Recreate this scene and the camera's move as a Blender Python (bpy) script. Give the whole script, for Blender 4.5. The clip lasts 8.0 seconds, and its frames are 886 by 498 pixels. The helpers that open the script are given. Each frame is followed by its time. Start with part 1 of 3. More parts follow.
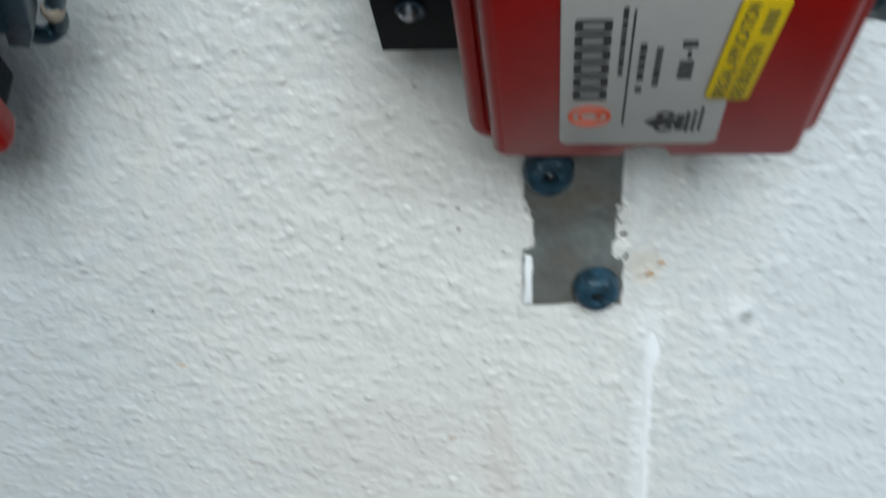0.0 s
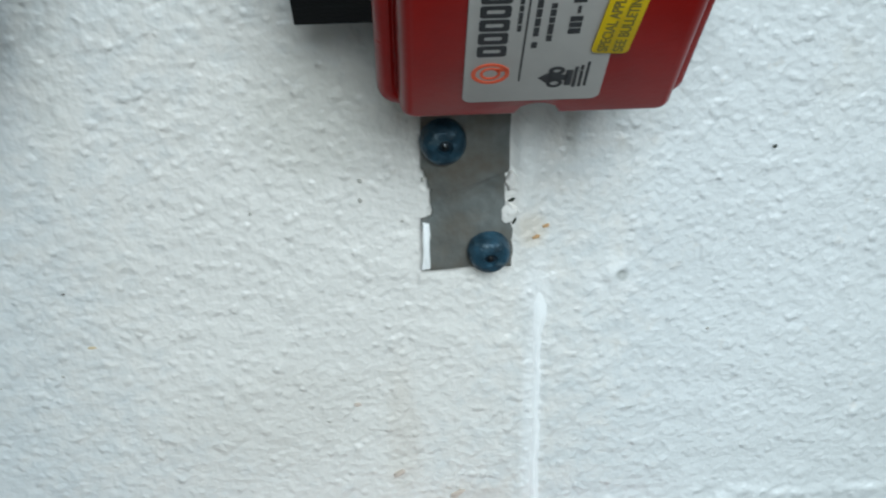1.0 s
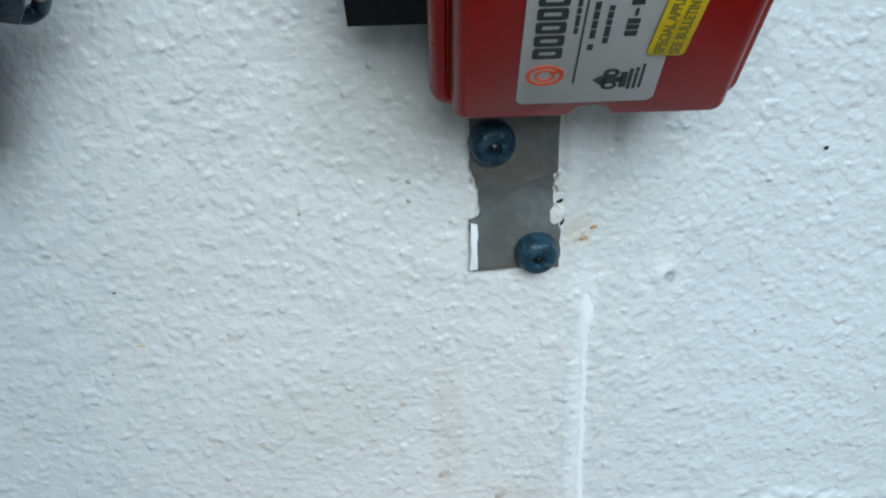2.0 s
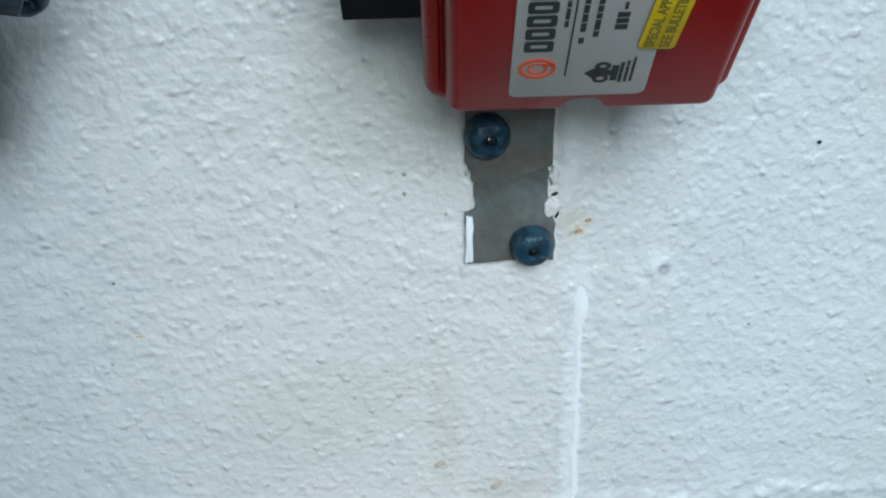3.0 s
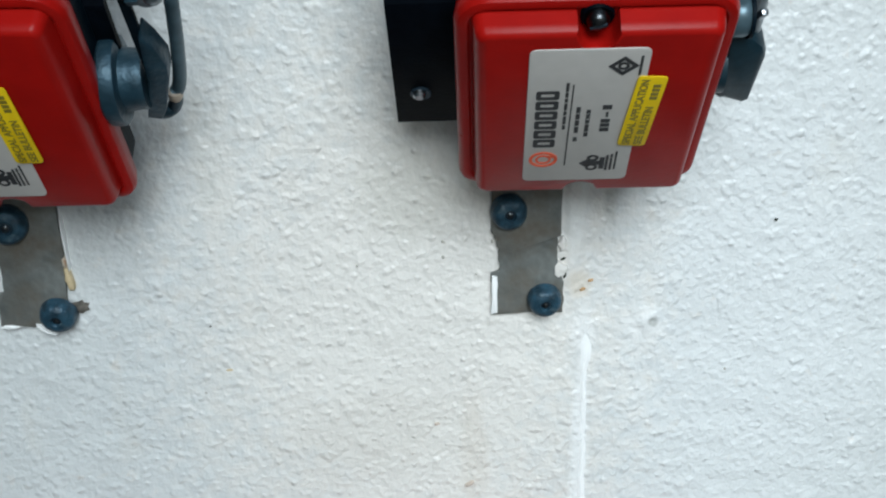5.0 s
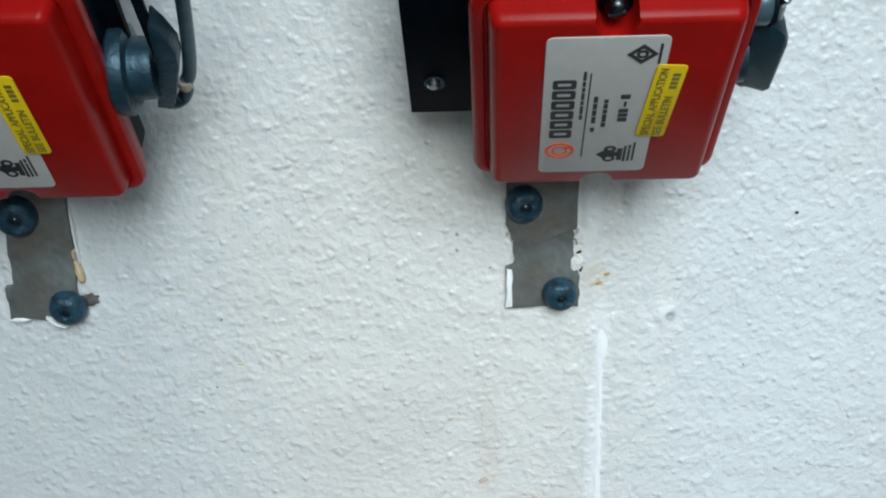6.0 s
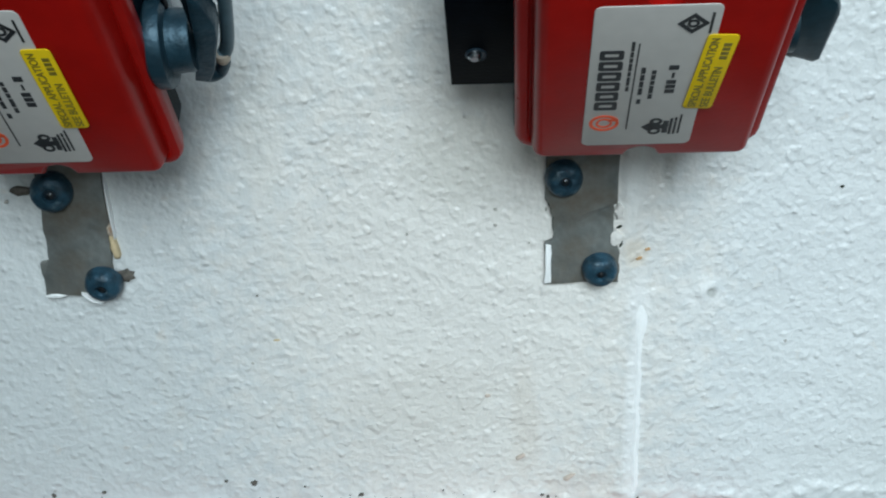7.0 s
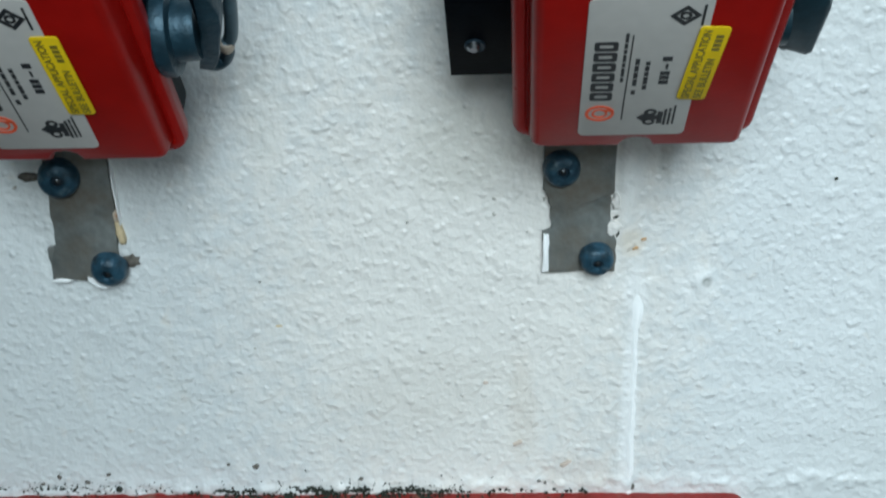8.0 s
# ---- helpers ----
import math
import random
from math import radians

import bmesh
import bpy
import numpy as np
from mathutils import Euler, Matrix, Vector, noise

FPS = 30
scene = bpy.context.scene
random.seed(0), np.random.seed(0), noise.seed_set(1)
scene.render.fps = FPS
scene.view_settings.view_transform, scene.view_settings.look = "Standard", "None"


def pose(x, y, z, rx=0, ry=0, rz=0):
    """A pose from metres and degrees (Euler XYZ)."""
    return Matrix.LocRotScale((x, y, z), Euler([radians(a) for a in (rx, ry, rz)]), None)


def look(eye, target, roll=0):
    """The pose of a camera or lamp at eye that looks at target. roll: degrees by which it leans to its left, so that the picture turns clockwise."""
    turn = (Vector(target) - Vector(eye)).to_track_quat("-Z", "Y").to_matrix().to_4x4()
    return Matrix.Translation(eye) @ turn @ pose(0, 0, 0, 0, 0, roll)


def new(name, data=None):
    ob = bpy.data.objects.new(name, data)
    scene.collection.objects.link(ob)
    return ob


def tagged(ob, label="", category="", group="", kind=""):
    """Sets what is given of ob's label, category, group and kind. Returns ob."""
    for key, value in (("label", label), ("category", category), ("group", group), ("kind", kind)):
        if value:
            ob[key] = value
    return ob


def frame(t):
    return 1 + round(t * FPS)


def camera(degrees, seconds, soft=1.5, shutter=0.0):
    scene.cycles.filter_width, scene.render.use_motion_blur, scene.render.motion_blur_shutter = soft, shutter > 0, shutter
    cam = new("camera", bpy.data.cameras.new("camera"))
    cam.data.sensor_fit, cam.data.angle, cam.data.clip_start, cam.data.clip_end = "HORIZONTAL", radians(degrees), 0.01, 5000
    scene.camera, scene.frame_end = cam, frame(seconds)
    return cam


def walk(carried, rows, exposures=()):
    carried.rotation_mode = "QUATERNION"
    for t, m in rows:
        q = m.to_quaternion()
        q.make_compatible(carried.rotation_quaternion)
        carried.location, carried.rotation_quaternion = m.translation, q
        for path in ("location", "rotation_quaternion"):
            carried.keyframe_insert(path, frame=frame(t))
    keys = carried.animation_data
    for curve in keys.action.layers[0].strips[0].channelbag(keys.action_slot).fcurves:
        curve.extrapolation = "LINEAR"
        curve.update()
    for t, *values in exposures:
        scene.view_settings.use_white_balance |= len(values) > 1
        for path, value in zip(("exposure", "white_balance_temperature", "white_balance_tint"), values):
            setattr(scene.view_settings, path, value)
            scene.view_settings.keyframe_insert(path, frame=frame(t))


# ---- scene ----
cam = camera(44.22, 8.0, soft=2.0, shutter=0.8)
PATH = [
    (0, (-0.0080, -0.2677, 0.1618), (-0.0286, 0.0838, -0.0280), -2.11),
    (0.1, (-0.0165, -0.2755, 0.1581), (-0.0215, 0.0786, -0.0284), -1.46),
    (0.3, (-0.0206, -0.2866, 0.1544), (-0.0129, 0.0713, -0.0235), -1.89),
    (0.4, (-0.0224, -0.2881, 0.1563), (-0.0069, 0.0671, -0.0228), -1.21),
    (0.5, (-0.0187, -0.2897, 0.1570), (0.0001, 0.0632, -0.0215), -0.97),
    (0.7, (-0.0261, -0.2945, 0.1529), (0.0156, 0.0597, -0.0235), 0.70),
    (1, (-0.0246, -0.2972, 0.1535), (0.0114, 0.0597, -0.0234), -0.41),
    (1.5, (-0.0306, -0.2966, 0.1555), (-0.0011, 0.0621, -0.0190), -0.89),
    (2, (-0.0300, -0.2965, 0.1546), (-0.0049, 0.0610, -0.0231), -0.90),
    (2.2, (-0.0306, -0.2966, 0.1541), (-0.0024, 0.0608, -0.0235), -0.76),
    (3.3, (-0.0267, -0.3056, 0.1548), (-0.0047, 0.0515, -0.0241), -0.83),
    (3.5, (-0.0286, -0.3194, 0.1566), (-0.0058, 0.0422, -0.0129), -0.51),
    (3.6, (-0.0283, -0.3275, 0.1619), (-0.0069, 0.0338, -0.0051), -0.20),
    (3.7, (-0.0265, -0.3393, 0.1658), (-0.0101, 0.0258, 0.0032), -0.73),
    (3.8, (-0.0280, -0.3502, 0.1678), (-0.0157, 0.0210, 0.0160), -1.46),
    (4, (-0.0330, -0.3639, 0.1805), (-0.0245, 0.0065, 0.0298), -1.49),
    (4.2, (-0.0306, -0.3755, 0.1840), (-0.0162, -0.0025, 0.0403), -0.60),
    (4.5, (-0.0303, -0.3818, 0.1816), (-0.0145, -0.0095, 0.0364), -0.63),
    (4.7, (-0.0297, -0.3814, 0.1807), (-0.0159, -0.0096, 0.0340), -0.80),
    (5.8, (-0.0299, -0.3766, 0.1764), (-0.0242, -0.0064, 0.0250), -1.12),
    (6, (-0.0296, -0.3749, 0.1767), (-0.0245, -0.0044, 0.0260), -1.20),
    (6.5, (-0.0329, -0.3722, 0.1748), (-0.0301, -0.0038, 0.0191), -1.21),
    (6.8, (-0.0345, -0.3699, 0.1744), (-0.0358, -0.0036, 0.0164), -1.56),
    (7, (-0.0361, -0.3701, 0.1747), (-0.0386, -0.0029, 0.0159), -1.71),
    (7.2, (-0.0364, -0.3686, 0.1723), (-0.0411, -0.0040, 0.0139), -1.74),
    (7.3, (-0.0364, -0.3698, 0.1728), (-0.0379, -0.0040, 0.0142), -1.52),
    (7.4, (-0.0354, -0.3709, 0.1727), (-0.0378, -0.0038, 0.0147), -1.23),
    (7.5, (-0.0358, -0.3714, 0.1727), (-0.0377, -0.0033, 0.0161), -1.12),
    (7.8, (-0.0340, -0.3743, 0.1752), (-0.0387, -0.0069, 0.0176), -1.50),
    (8, (-0.0333, -0.3775, 0.1748), (-0.0384, -0.0110, 0.0147), -1.42),
]
walk(cam, [(t, look(eye, target, roll)) for t, eye, target, roll in PATH],
     exposures=[(0.0, -0.19, 5500, 0), (0.5, -0.17, 5380, -3), (1.0, -0.12, 5380, -3), (1.5, -0.13, 5320, -3), (2.2, -0.22, 5110, -4), (3.5, -0.18, 5180, -4),
                (4.0, -0.03, 5480, 0), (4.5, 0.05, 5540, 0), (6.0, -0.03, 5400, -2), (7.0, -0.10, 5330, -4), (8.0, -0.11, 5270, -5)])

# ---------------------------------------------------------------- world, sun
world = bpy.data.worlds.new("sky")
scene.world = world
world.use_nodes = True
wn = world.node_tree.nodes
sky = wn.new("ShaderNodeTexSky")
sky.sky_type = "NISHITA"
sky.sun_disc = False
sky.sun_elevation = radians(34)
sky.sun_rotation = radians(177)
sky.air_density = 1.0
sky.dust_density = 3.0
world.node_tree.links.new(sky.outputs[0], wn["Background"].inputs[0])
wn["Background"].inputs[1].default_value = 0.059

sun_data = bpy.data.lights.new("sun", "SUN")
sun_data.energy = 3.1
sun_data.angle = radians(32)
sun_data.color = (1.0, 0.965, 0.93)
sun = new("sun", sun_data)
sun.matrix_world = look((0.07, -1.0, 0.73), (0, 0, 0))


# ---------------------------------------------------------------- materials
def material(name, color, rough=0.5, metal=0.0, grain=0.0, grain_scale=300.0, bump=0.0, bump_scale=600.0,
             stain=None, stain_scale=40.0, stain_at=(0.55, 0.7), coat=0.0, spec=0.5):
    m = bpy.data.materials.new(name)
    m.use_nodes = True
    nt = m.node_tree
    N, L = nt.nodes, nt.links
    b = N["Principled BSDF"]
    b.inputs["Roughness"].default_value = rough
    b.inputs["Metallic"].default_value = metal
    b.inputs["Coat Weight"].default_value = coat
    b.inputs["Specular IOR Level"].default_value = spec
    co = N.new("ShaderNodeTexCoord")

    def tex(scale, detail=4.0):
        t = N.new("ShaderNodeTexNoise")
        t.inputs["Scale"].default_value = scale
        t.inputs["Detail"].default_value = detail
        L.new(co.outputs["Object"], t.inputs["Vector"])
        return t.outputs["Fac"]

    def ramp(fac, a, c, lo, hi):
        r = N.new("ShaderNodeValToRGB")
        r.color_ramp.elements[0].position, r.color_ramp.elements[1].position = lo, hi
        r.color_ramp.elements[0].color, r.color_ramp.elements[1].color = (*a, 1), (*c, 1)
        L.new(fac, r.inputs["Fac"])
        return r.outputs["Color"]

    dark = tuple(max(0.0, c * (1 - grain)) for c in color)
    light = tuple(min(1.0, c * (1 + grain)) for c in color)
    out = ramp(tex(grain_scale), dark, light, 0.3, 0.7)
    if stain:
        mix = N.new("ShaderNodeMix")
        mix.data_type = "RGBA"
        L.new(ramp(tex(stain_scale, 6.0), (0, 0, 0), (1, 1, 1), *stain_at), mix.inputs["Factor"])
        L.new(out, mix.inputs["A"])
        mix.inputs["B"].default_value = (*stain, 1)
        out = mix.outputs["Result"]
    L.new(out, b.inputs["Base Color"])
    r2 = N.new("ShaderNodeMapRange")
    r2.inputs["To Min"].default_value, r2.inputs["To Max"].default_value = max(0.03, rough - 0.08), min(1, rough + 0.08)
    L.new(tex(grain_scale * 0.3), r2.inputs["Value"])
    L.new(r2.outputs["Result"], b.inputs["Roughness"])
    if bump:
        bp = N.new("ShaderNodeBump")
        bp.inputs["Strength"].default_value = 1.0
        bp.inputs["Distance"].default_value = bump
        L.new(tex(bump_scale, 3.0), bp.inputs["Height"])
        L.new(bp.outputs["Normal"], b.inputs["Normal"])
    return m


def wall_paint():
    """Thick white masonry paint: lumpy, a little glossy, with faint yellowed and grey patches, and lens shading painted
    in as a warm middle.
    """
    m = material("wall_paint", (0.67, 0.685, 0.68), 0.40, grain=0.03, grain_scale=60)
    nt = m.node_tree
    N, L = nt.nodes, nt.links
    b = N["Principled BSDF"]
    co = N.new("ShaderNodeTexCoord")

    def noise_at(scale, detail, stretch=(1, 1, 1), turn=0.0):
        mp = N.new("ShaderNodeMapping")
        mp.vector_type = "TEXTURE" if turn else "POINT"
        mp.inputs["Rotation"].default_value = (0, radians(turn), 0)
        mp.inputs["Scale"].default_value = stretch
        L.new(co.outputs["Object"], mp.inputs["Vector"])
        t = N.new("ShaderNodeTexNoise")
        t.inputs["Scale"].default_value, t.inputs["Detail"].default_value = scale, detail
        L.new(mp.outputs["Vector"], t.inputs["Vector"])
        return t.outputs["Fac"]

    # rounded grains of paint, thick in some places and thin in others, over a soft swell
    cell = N.new("ShaderNodeTexVoronoi")
    cell.feature = "SMOOTH_F1"
    cell.inputs["Scale"].default_value = 300
    cell.inputs["Smoothness"].default_value = 1.0
    bend = N.new("ShaderNodeTexNoise")
    bend.inputs["Scale"].default_value = 260
    L.new(co.outputs["Object"], bend.inputs["Vector"])
    push = N.new("ShaderNodeVectorMath")
    push.operation = "MULTIPLY_ADD"
    L.new(bend.outputs["Color"], push.inputs[0])
    push.inputs[1].default_value = (0.0016, 0.0016, 0.0016)
    L.new(co.outputs["Object"], push.inputs[2])
    L.new(push.outputs["Vector"], cell.inputs["Vector"])
    dome = N.new("ShaderNodeMapRange")
    dome.interpolation_type = "SMOOTHSTEP"
    dome.inputs["From Min"].default_value, dome.inputs["From Max"].default_value = 0.55, 0.05
    L.new(cell.outputs["Distance"], dome.inputs["Value"])
    some = N.new("ShaderNodeMapRange")
    some.inputs["From Min"].default_value, some.inputs["From Max"].default_value = 0.30, 0.75
    L.new(noise_at(130, 2.0), some.inputs["Value"])
    grains = N.new("ShaderNodeMath")
    grains.operation = "MULTIPLY"
    L.new(dome.outputs["Result"], grains.inputs[0])
    L.new(some.outputs["Result"], grains.inputs[1])
    first = N.new("ShaderNodeBump")
    first.inputs["Distance"].default_value = 0.00062
    L.new(grains.outputs[0], first.inputs["Height"])
    second = N.new("ShaderNodeBump")
    second.inputs["Distance"].default_value = 0.00058
    L.new(noise_at(420, 1.0), second.inputs["Height"])
    L.new(first.outputs["Normal"], second.inputs["Normal"])
    L.new(second.outputs["Normal"], b.inputs["Normal"])
    # yellowed and grey patches
    old = b.inputs["Base Color"].links[0].from_socket
    for tone, scale, lo, hi, stretch in (((0.72, 0.68, 0.60), 26, 0.60, 0.78, (1, 1, 0.4)),
                                         ((0.60, 0.60, 0.57), 300, 0.70, 0.78, (1, 1, 1))):
        r = N.new("ShaderNodeMapRange")
        r.inputs["From Min"].default_value, r.inputs["From Max"].default_value = lo, hi
        r.inputs["To Max"].default_value = 0.6
        L.new(noise_at(scale, 4.0, stretch), r.inputs["Value"])
        mix = N.new("ShaderNodeMix")
        mix.data_type = "RGBA"
        L.new(r.outputs["Result"], mix.inputs["Factor"])
        L.new(old, mix.inputs["A"])
        mix.inputs["B"].default_value = (*tone, 1)
        old = mix.outputs["Result"]
    # newer white paint, water stains and other tones, each a soft-edged patch: middle, half sizes, tone, strength
    # first row: newer paint at right, its brightness also standing in for light
    for px, pz, hx, hz, tone, most in ((0.0950, 0.0050, 0.0900, 0.1500, (0.74, 0.755, 0.755), 0.8),
                                       # warm brighter middle: the lens's shading painted into the wall
                                       (-0.0330, -0.0100, 0.1250, 0.2000, (0.80, 0.765, 0.715), 0.85),
                                       (0.0352, -0.0100, 0.0075, 0.0170, (0.88, 0.88, 0.87), 0.6),
                                       (0.0310, 0.0440, 0.0070, 0.0260, (0.82, 0.82, 0.80), 0.8),
                                       (0.0580, -0.0080, 0.0130, 0.0085, (0.88, 0.88, 0.87), 0.55),
                                       # dark dot in the small pit
                                       (0.0619, -0.0060, 0.0032, 0.0030, (0.30, 0.31, 0.29), 0.7),
                                       (0.0345, -0.0600, 0.0050, 0.0700, (0.84, 0.84, 0.83), 0.8),
                                       (-0.0080, -0.0620, 0.0080, 0.0420, (0.60, 0.52, 0.43), 0.24),
                                       (0.0440, 0.0480, 0.0040, 0.0200, (0.50, 0.50, 0.47), 0.55),
                                       # broad grey-yellow patch, below and left of the right-hand switch
                                       (-0.0300, 0.0500, 0.0330, 0.0300, (0.58, 0.56, 0.50), 0.40),
                                       (-0.0450, -0.0500, 0.0500, 0.0300, (0.66, 0.62, 0.56), 0.30),
                                       (0.0150, -0.0920, 0.0260, 0.0120, (0.60, 0.54, 0.48), 0.40),
                                       (0.0330, 0.0110, 0.0075, 0.0080, (0.66, 0.56, 0.42), 0.40)):
        mp = N.new("ShaderNodeMapping")
        mp.inputs["Location"].default_value = (-px / hx, 0, -pz / hz)
        mp.inputs["Scale"].default_value = (1 / hx, 0, 1 / hz)
        L.new(co.outputs["Object"], mp.inputs["Vector"])
        g = N.new("ShaderNodeTexGradient")
        g.gradient_type = "SPHERICAL"
        L.new(mp.outputs["Vector"], g.inputs["Vector"])
        rag = N.new("ShaderNodeMath")
        rag.operation = "MULTIPLY_ADD"
        L.new(noise_at(140, 4.0), rag.inputs[0])
        rag.inputs[1].default_value = 0.9
        L.new(g.outputs["Fac"], rag.inputs[2])
        r = N.new("ShaderNodeMapRange")
        r.inputs["From Min"].default_value, r.inputs["From Max"].default_value = 0.58, 1.05
        r.inputs["To Max"].default_value = most
        L.new(rag.outputs[0], r.inputs["Value"])
        mix = N.new("ShaderNodeMix")
        mix.data_type = "RGBA"
        L.new(r.outputs["Result"], mix.inputs["Factor"])
        L.new(old, mix.inputs["A"])
        mix.inputs["B"].default_value = (*tone, 1)
        old = mix.outputs["Result"]
    L.new(old, b.inputs["Base Color"])
    return m


WALL = wall_paint()
FLAKE = material("fresh_white_paint", (0.94, 0.94, 0.93), 0.40, grain=0.02, bump=0.0003, bump_scale=400)
RED = material("red_enamel", (0.30, 0.0050, 0.0034), 0.30, spec=0.12, grain=0.10, grain_scale=90, bump=0.00004, bump_scale=500,
               stain=(0.28, 0.004, 0.004), stain_scale=60, stain_at=(0.6, 0.8))
LEDGE = material("red_masonry_paint", (0.24, 0.013, 0.010), 0.5, grain=0.15, grain_scale=120, bump=0.0004, bump_scale=300,
                 stain=(0.25, 0.10, 0.07), stain_scale=70)
BLACK = material("black_coated_steel", (0.0016, 0.0028, 0.005), 0.5, spec=0.03, grain=0.25, grain_scale=200, bump=0.0001, bump_scale=900)
HOUSING = material("dark_cast_housing", (0.0036, 0.0085, 0.014), 0.5, spec=0.05, grain=0.25, grain_scale=200, bump=0.0002, bump_scale=700)
STEEL = material("bare_grey_steel", (0.19, 0.20, 0.19), 0.55, 0.35, grain=0.28, grain_scale=160, bump=0.00025,
                 bump_scale=420, stain=(0.13, 0.105, 0.075), stain_scale=75, stain_at=(0.42, 0.72))
BOLT = material("blue_grey_bolt", (0.026, 0.064, 0.098), 0.42, 0.25, grain=0.5, grain_scale=260, bump=0.0007, bump_scale=450,
                stain=(0.10, 0.15, 0.18), stain_scale=220, stain_at=(0.56, 0.72))
SCREW = material("dull_zinc", (0.075, 0.08, 0.085), 0.30, 1.0, grain=0.2, grain_scale=300)
ZINC = material("weathered_zinc", (0.20, 0.23, 0.25), 0.34, 0.9, grain=0.3, grain_scale=300, stain=(0.10, 0.09, 0.07), stain_scale=250)
SOCKET = material("bolt_recess", (0.022, 0.038, 0.055), 0.4, 0.3, grain=0.2)
CAST = material("blue_grey_casting", (0.022, 0.052, 0.076), 0.40, 0.45, grain=0.25, grain_scale=150, bump=0.0003,
                bump_scale=500, stain=(0.04, 0.07, 0.09), stain_scale=120)
# CAST made darker: shade on the half-hidden connector put into its colour
SHADED_CAST = material("shaded_blue_casting", (0.010, 0.028, 0.041), 0.42, 0.2, grain=0.25, grain_scale=150, bump=0.0001, bump_scale=400)
CONDUIT = material("grey_conduit", (0.085, 0.135, 0.165), 0.33, 0.4, grain=0.2, grain_scale=160)
# CONDUIT made paler, for the right-hand one
PALE = material("pale_grey_conduit", (0.32, 0.35, 0.37), 0.36, 0.6, grain=0.2, grain_scale=200)
CHROME = material("bright_zinc", (0.42, 0.44, 0.46), 0.30, 1.0, grain=0.08, grain_scale=300)
RUSTY = material("rusted_edge", (0.50, 0.42, 0.33), 0.7, grain=0.2, grain_scale=300, stain=(0.30, 0.15, 0.06), stain_scale=250)
PAPER = material("grey_white_label", (0.57, 0.545, 0.515), 0.5, spec=0.2, grain=0.03, grain_scale=200)
INK = material("black_ink", (0.02, 0.022, 0.025), 0.5, grain=0.1)
ORANGE = material("orange_ink", (0.72, 0.10, 0.03), 0.5, grain=0.06)
YELLOW = material("yellow_sticker", (0.78, 0.55, 0.002), 0.55, spec=0.12, grain=0.05, grain_scale=150)
OLIVE = material("print_on_yellow", (0.22, 0.17, 0.01), 0.5, grain=0.1)
MOSS = material("black_green_mould", (0.022, 0.027, 0.019), 0.9, grain=0.5, grain_scale=500)
SCAR = material("grey_brown_scar", (0.11, 0.10, 0.085), 0.9, grain=0.4, grain_scale=600)
PIT = material("shallow_paint_pit", (0.40, 0.385, 0.35), 0.9, grain=0.3, grain_scale=600)
SCUFF = material("brown_scuff", (0.56, 0.47, 0.40), 0.8, grain=0.15, grain_scale=500)
RUST = material("rust_stain", (0.46, 0.29, 0.14), 0.8, grain=0.3, grain_scale=700)
CREAM = material("dried_cream_sealant", (0.62, 0.50, 0.30), 0.7, grain=0.15, grain_scale=400, bump=0.0003, bump_scale=500)
# dark teal, so the added side walls tint the light near them
SHADE_WALL = material("shade_wall_paint", (0.022, 0.048, 0.06), 0.6, grain=0.12, grain_scale=40, bump=0.0004, bump_scale=250,
                  stain=(0.03, 0.055, 0.065), stain_scale=9)
GROUND = material("ground_concrete", (0.11, 0.11, 0.10), 0.85, grain=0.2, grain_scale=8, bump=0.002, bump_scale=60)


# ---------------------------------------------------------------- helpers
def mesh_of(name, bm, mat, smooth=40):
    me = bpy.data.meshes.new(name)
    bmesh.ops.recalc_face_normals(bm, faces=bm.faces[:])
    bm.to_mesh(me)
    bm.free()
    me.materials.append(mat)
    if smooth:
        me.shade_smooth()
        me.set_sharp_from_angle(angle=radians(smooth))
    return me


def part(name, bm, mat, parent, label="", smooth=40):
    ob = new(name, mesh_of(name, bm, mat, smooth))
    ob.parent = parent
    if label:
        ob["label"] = label
    return ob


def thing(name, at, label, category, group="", kind=""):
    ob = new(name)
    ob.empty_display_size = 0.01
    ob.matrix_basis = at
    return tagged(ob, label, category, group, kind)


def rounded(w, h, r, seg=5, cx=0.0, cy=0.0):
    """Outline of a rounded rectangle, counter-clockwise."""
    pts = []
    for sx, sy, a0 in ((1, -1, -90), (1, 1, 0), (-1, 1, 90), (-1, -1, 180)):
        ox, oy = cx + sx * (w / 2 - r), cy + sy * (h / 2 - r)
        for i in range(seg + 1):
            a = radians(a0 + 90 * i / seg)
            pts.append((ox + r * math.cos(a), oy + r * math.sin(a)))
    return pts


def loft(loops, caps=(True, True), bm=None):
    """Joins loops of equal length, each a list of (x, y, z)."""
    bm = bm or bmesh.new()
    rings = [[bm.verts.new(p) for p in lp] for lp in loops]
    n = len(rings[0])
    for a, c in zip(rings, rings[1:]):
        for i in range(n):
            bm.faces.new((a[i], a[(i + 1) % n], c[(i + 1) % n], c[i]))
    if caps[0]:
        bm.faces.new(rings[0])
    if caps[1]:
        bm.faces.new(rings[-1])
    return bm


def slab(outline, z0, z1, bevel=0.0004, bm=None):
    """An outline raised from z0 to z1, with a small bevel on top."""
    cx = sum(p[0] for p in outline) / len(outline)
    cy = sum(p[1] for p in outline) / len(outline)

    def shrunk(d, z):
        out = []
        for x, y in outline:
            l = math.hypot(x - cx, y - cy) or 1
            k = max(0.0, 1 - d / l)
            out.append((cx + (x - cx) * k, cy + (y - cy) * k, z))
        return out

    s = 1 if z1 > z0 else -1
    return loft([shrunk(0, z0), shrunk(0, z1 - s * bevel), shrunk(bevel * 0.3, z1 - s * bevel * 0.3), shrunk(bevel, z1)], bm=bm)


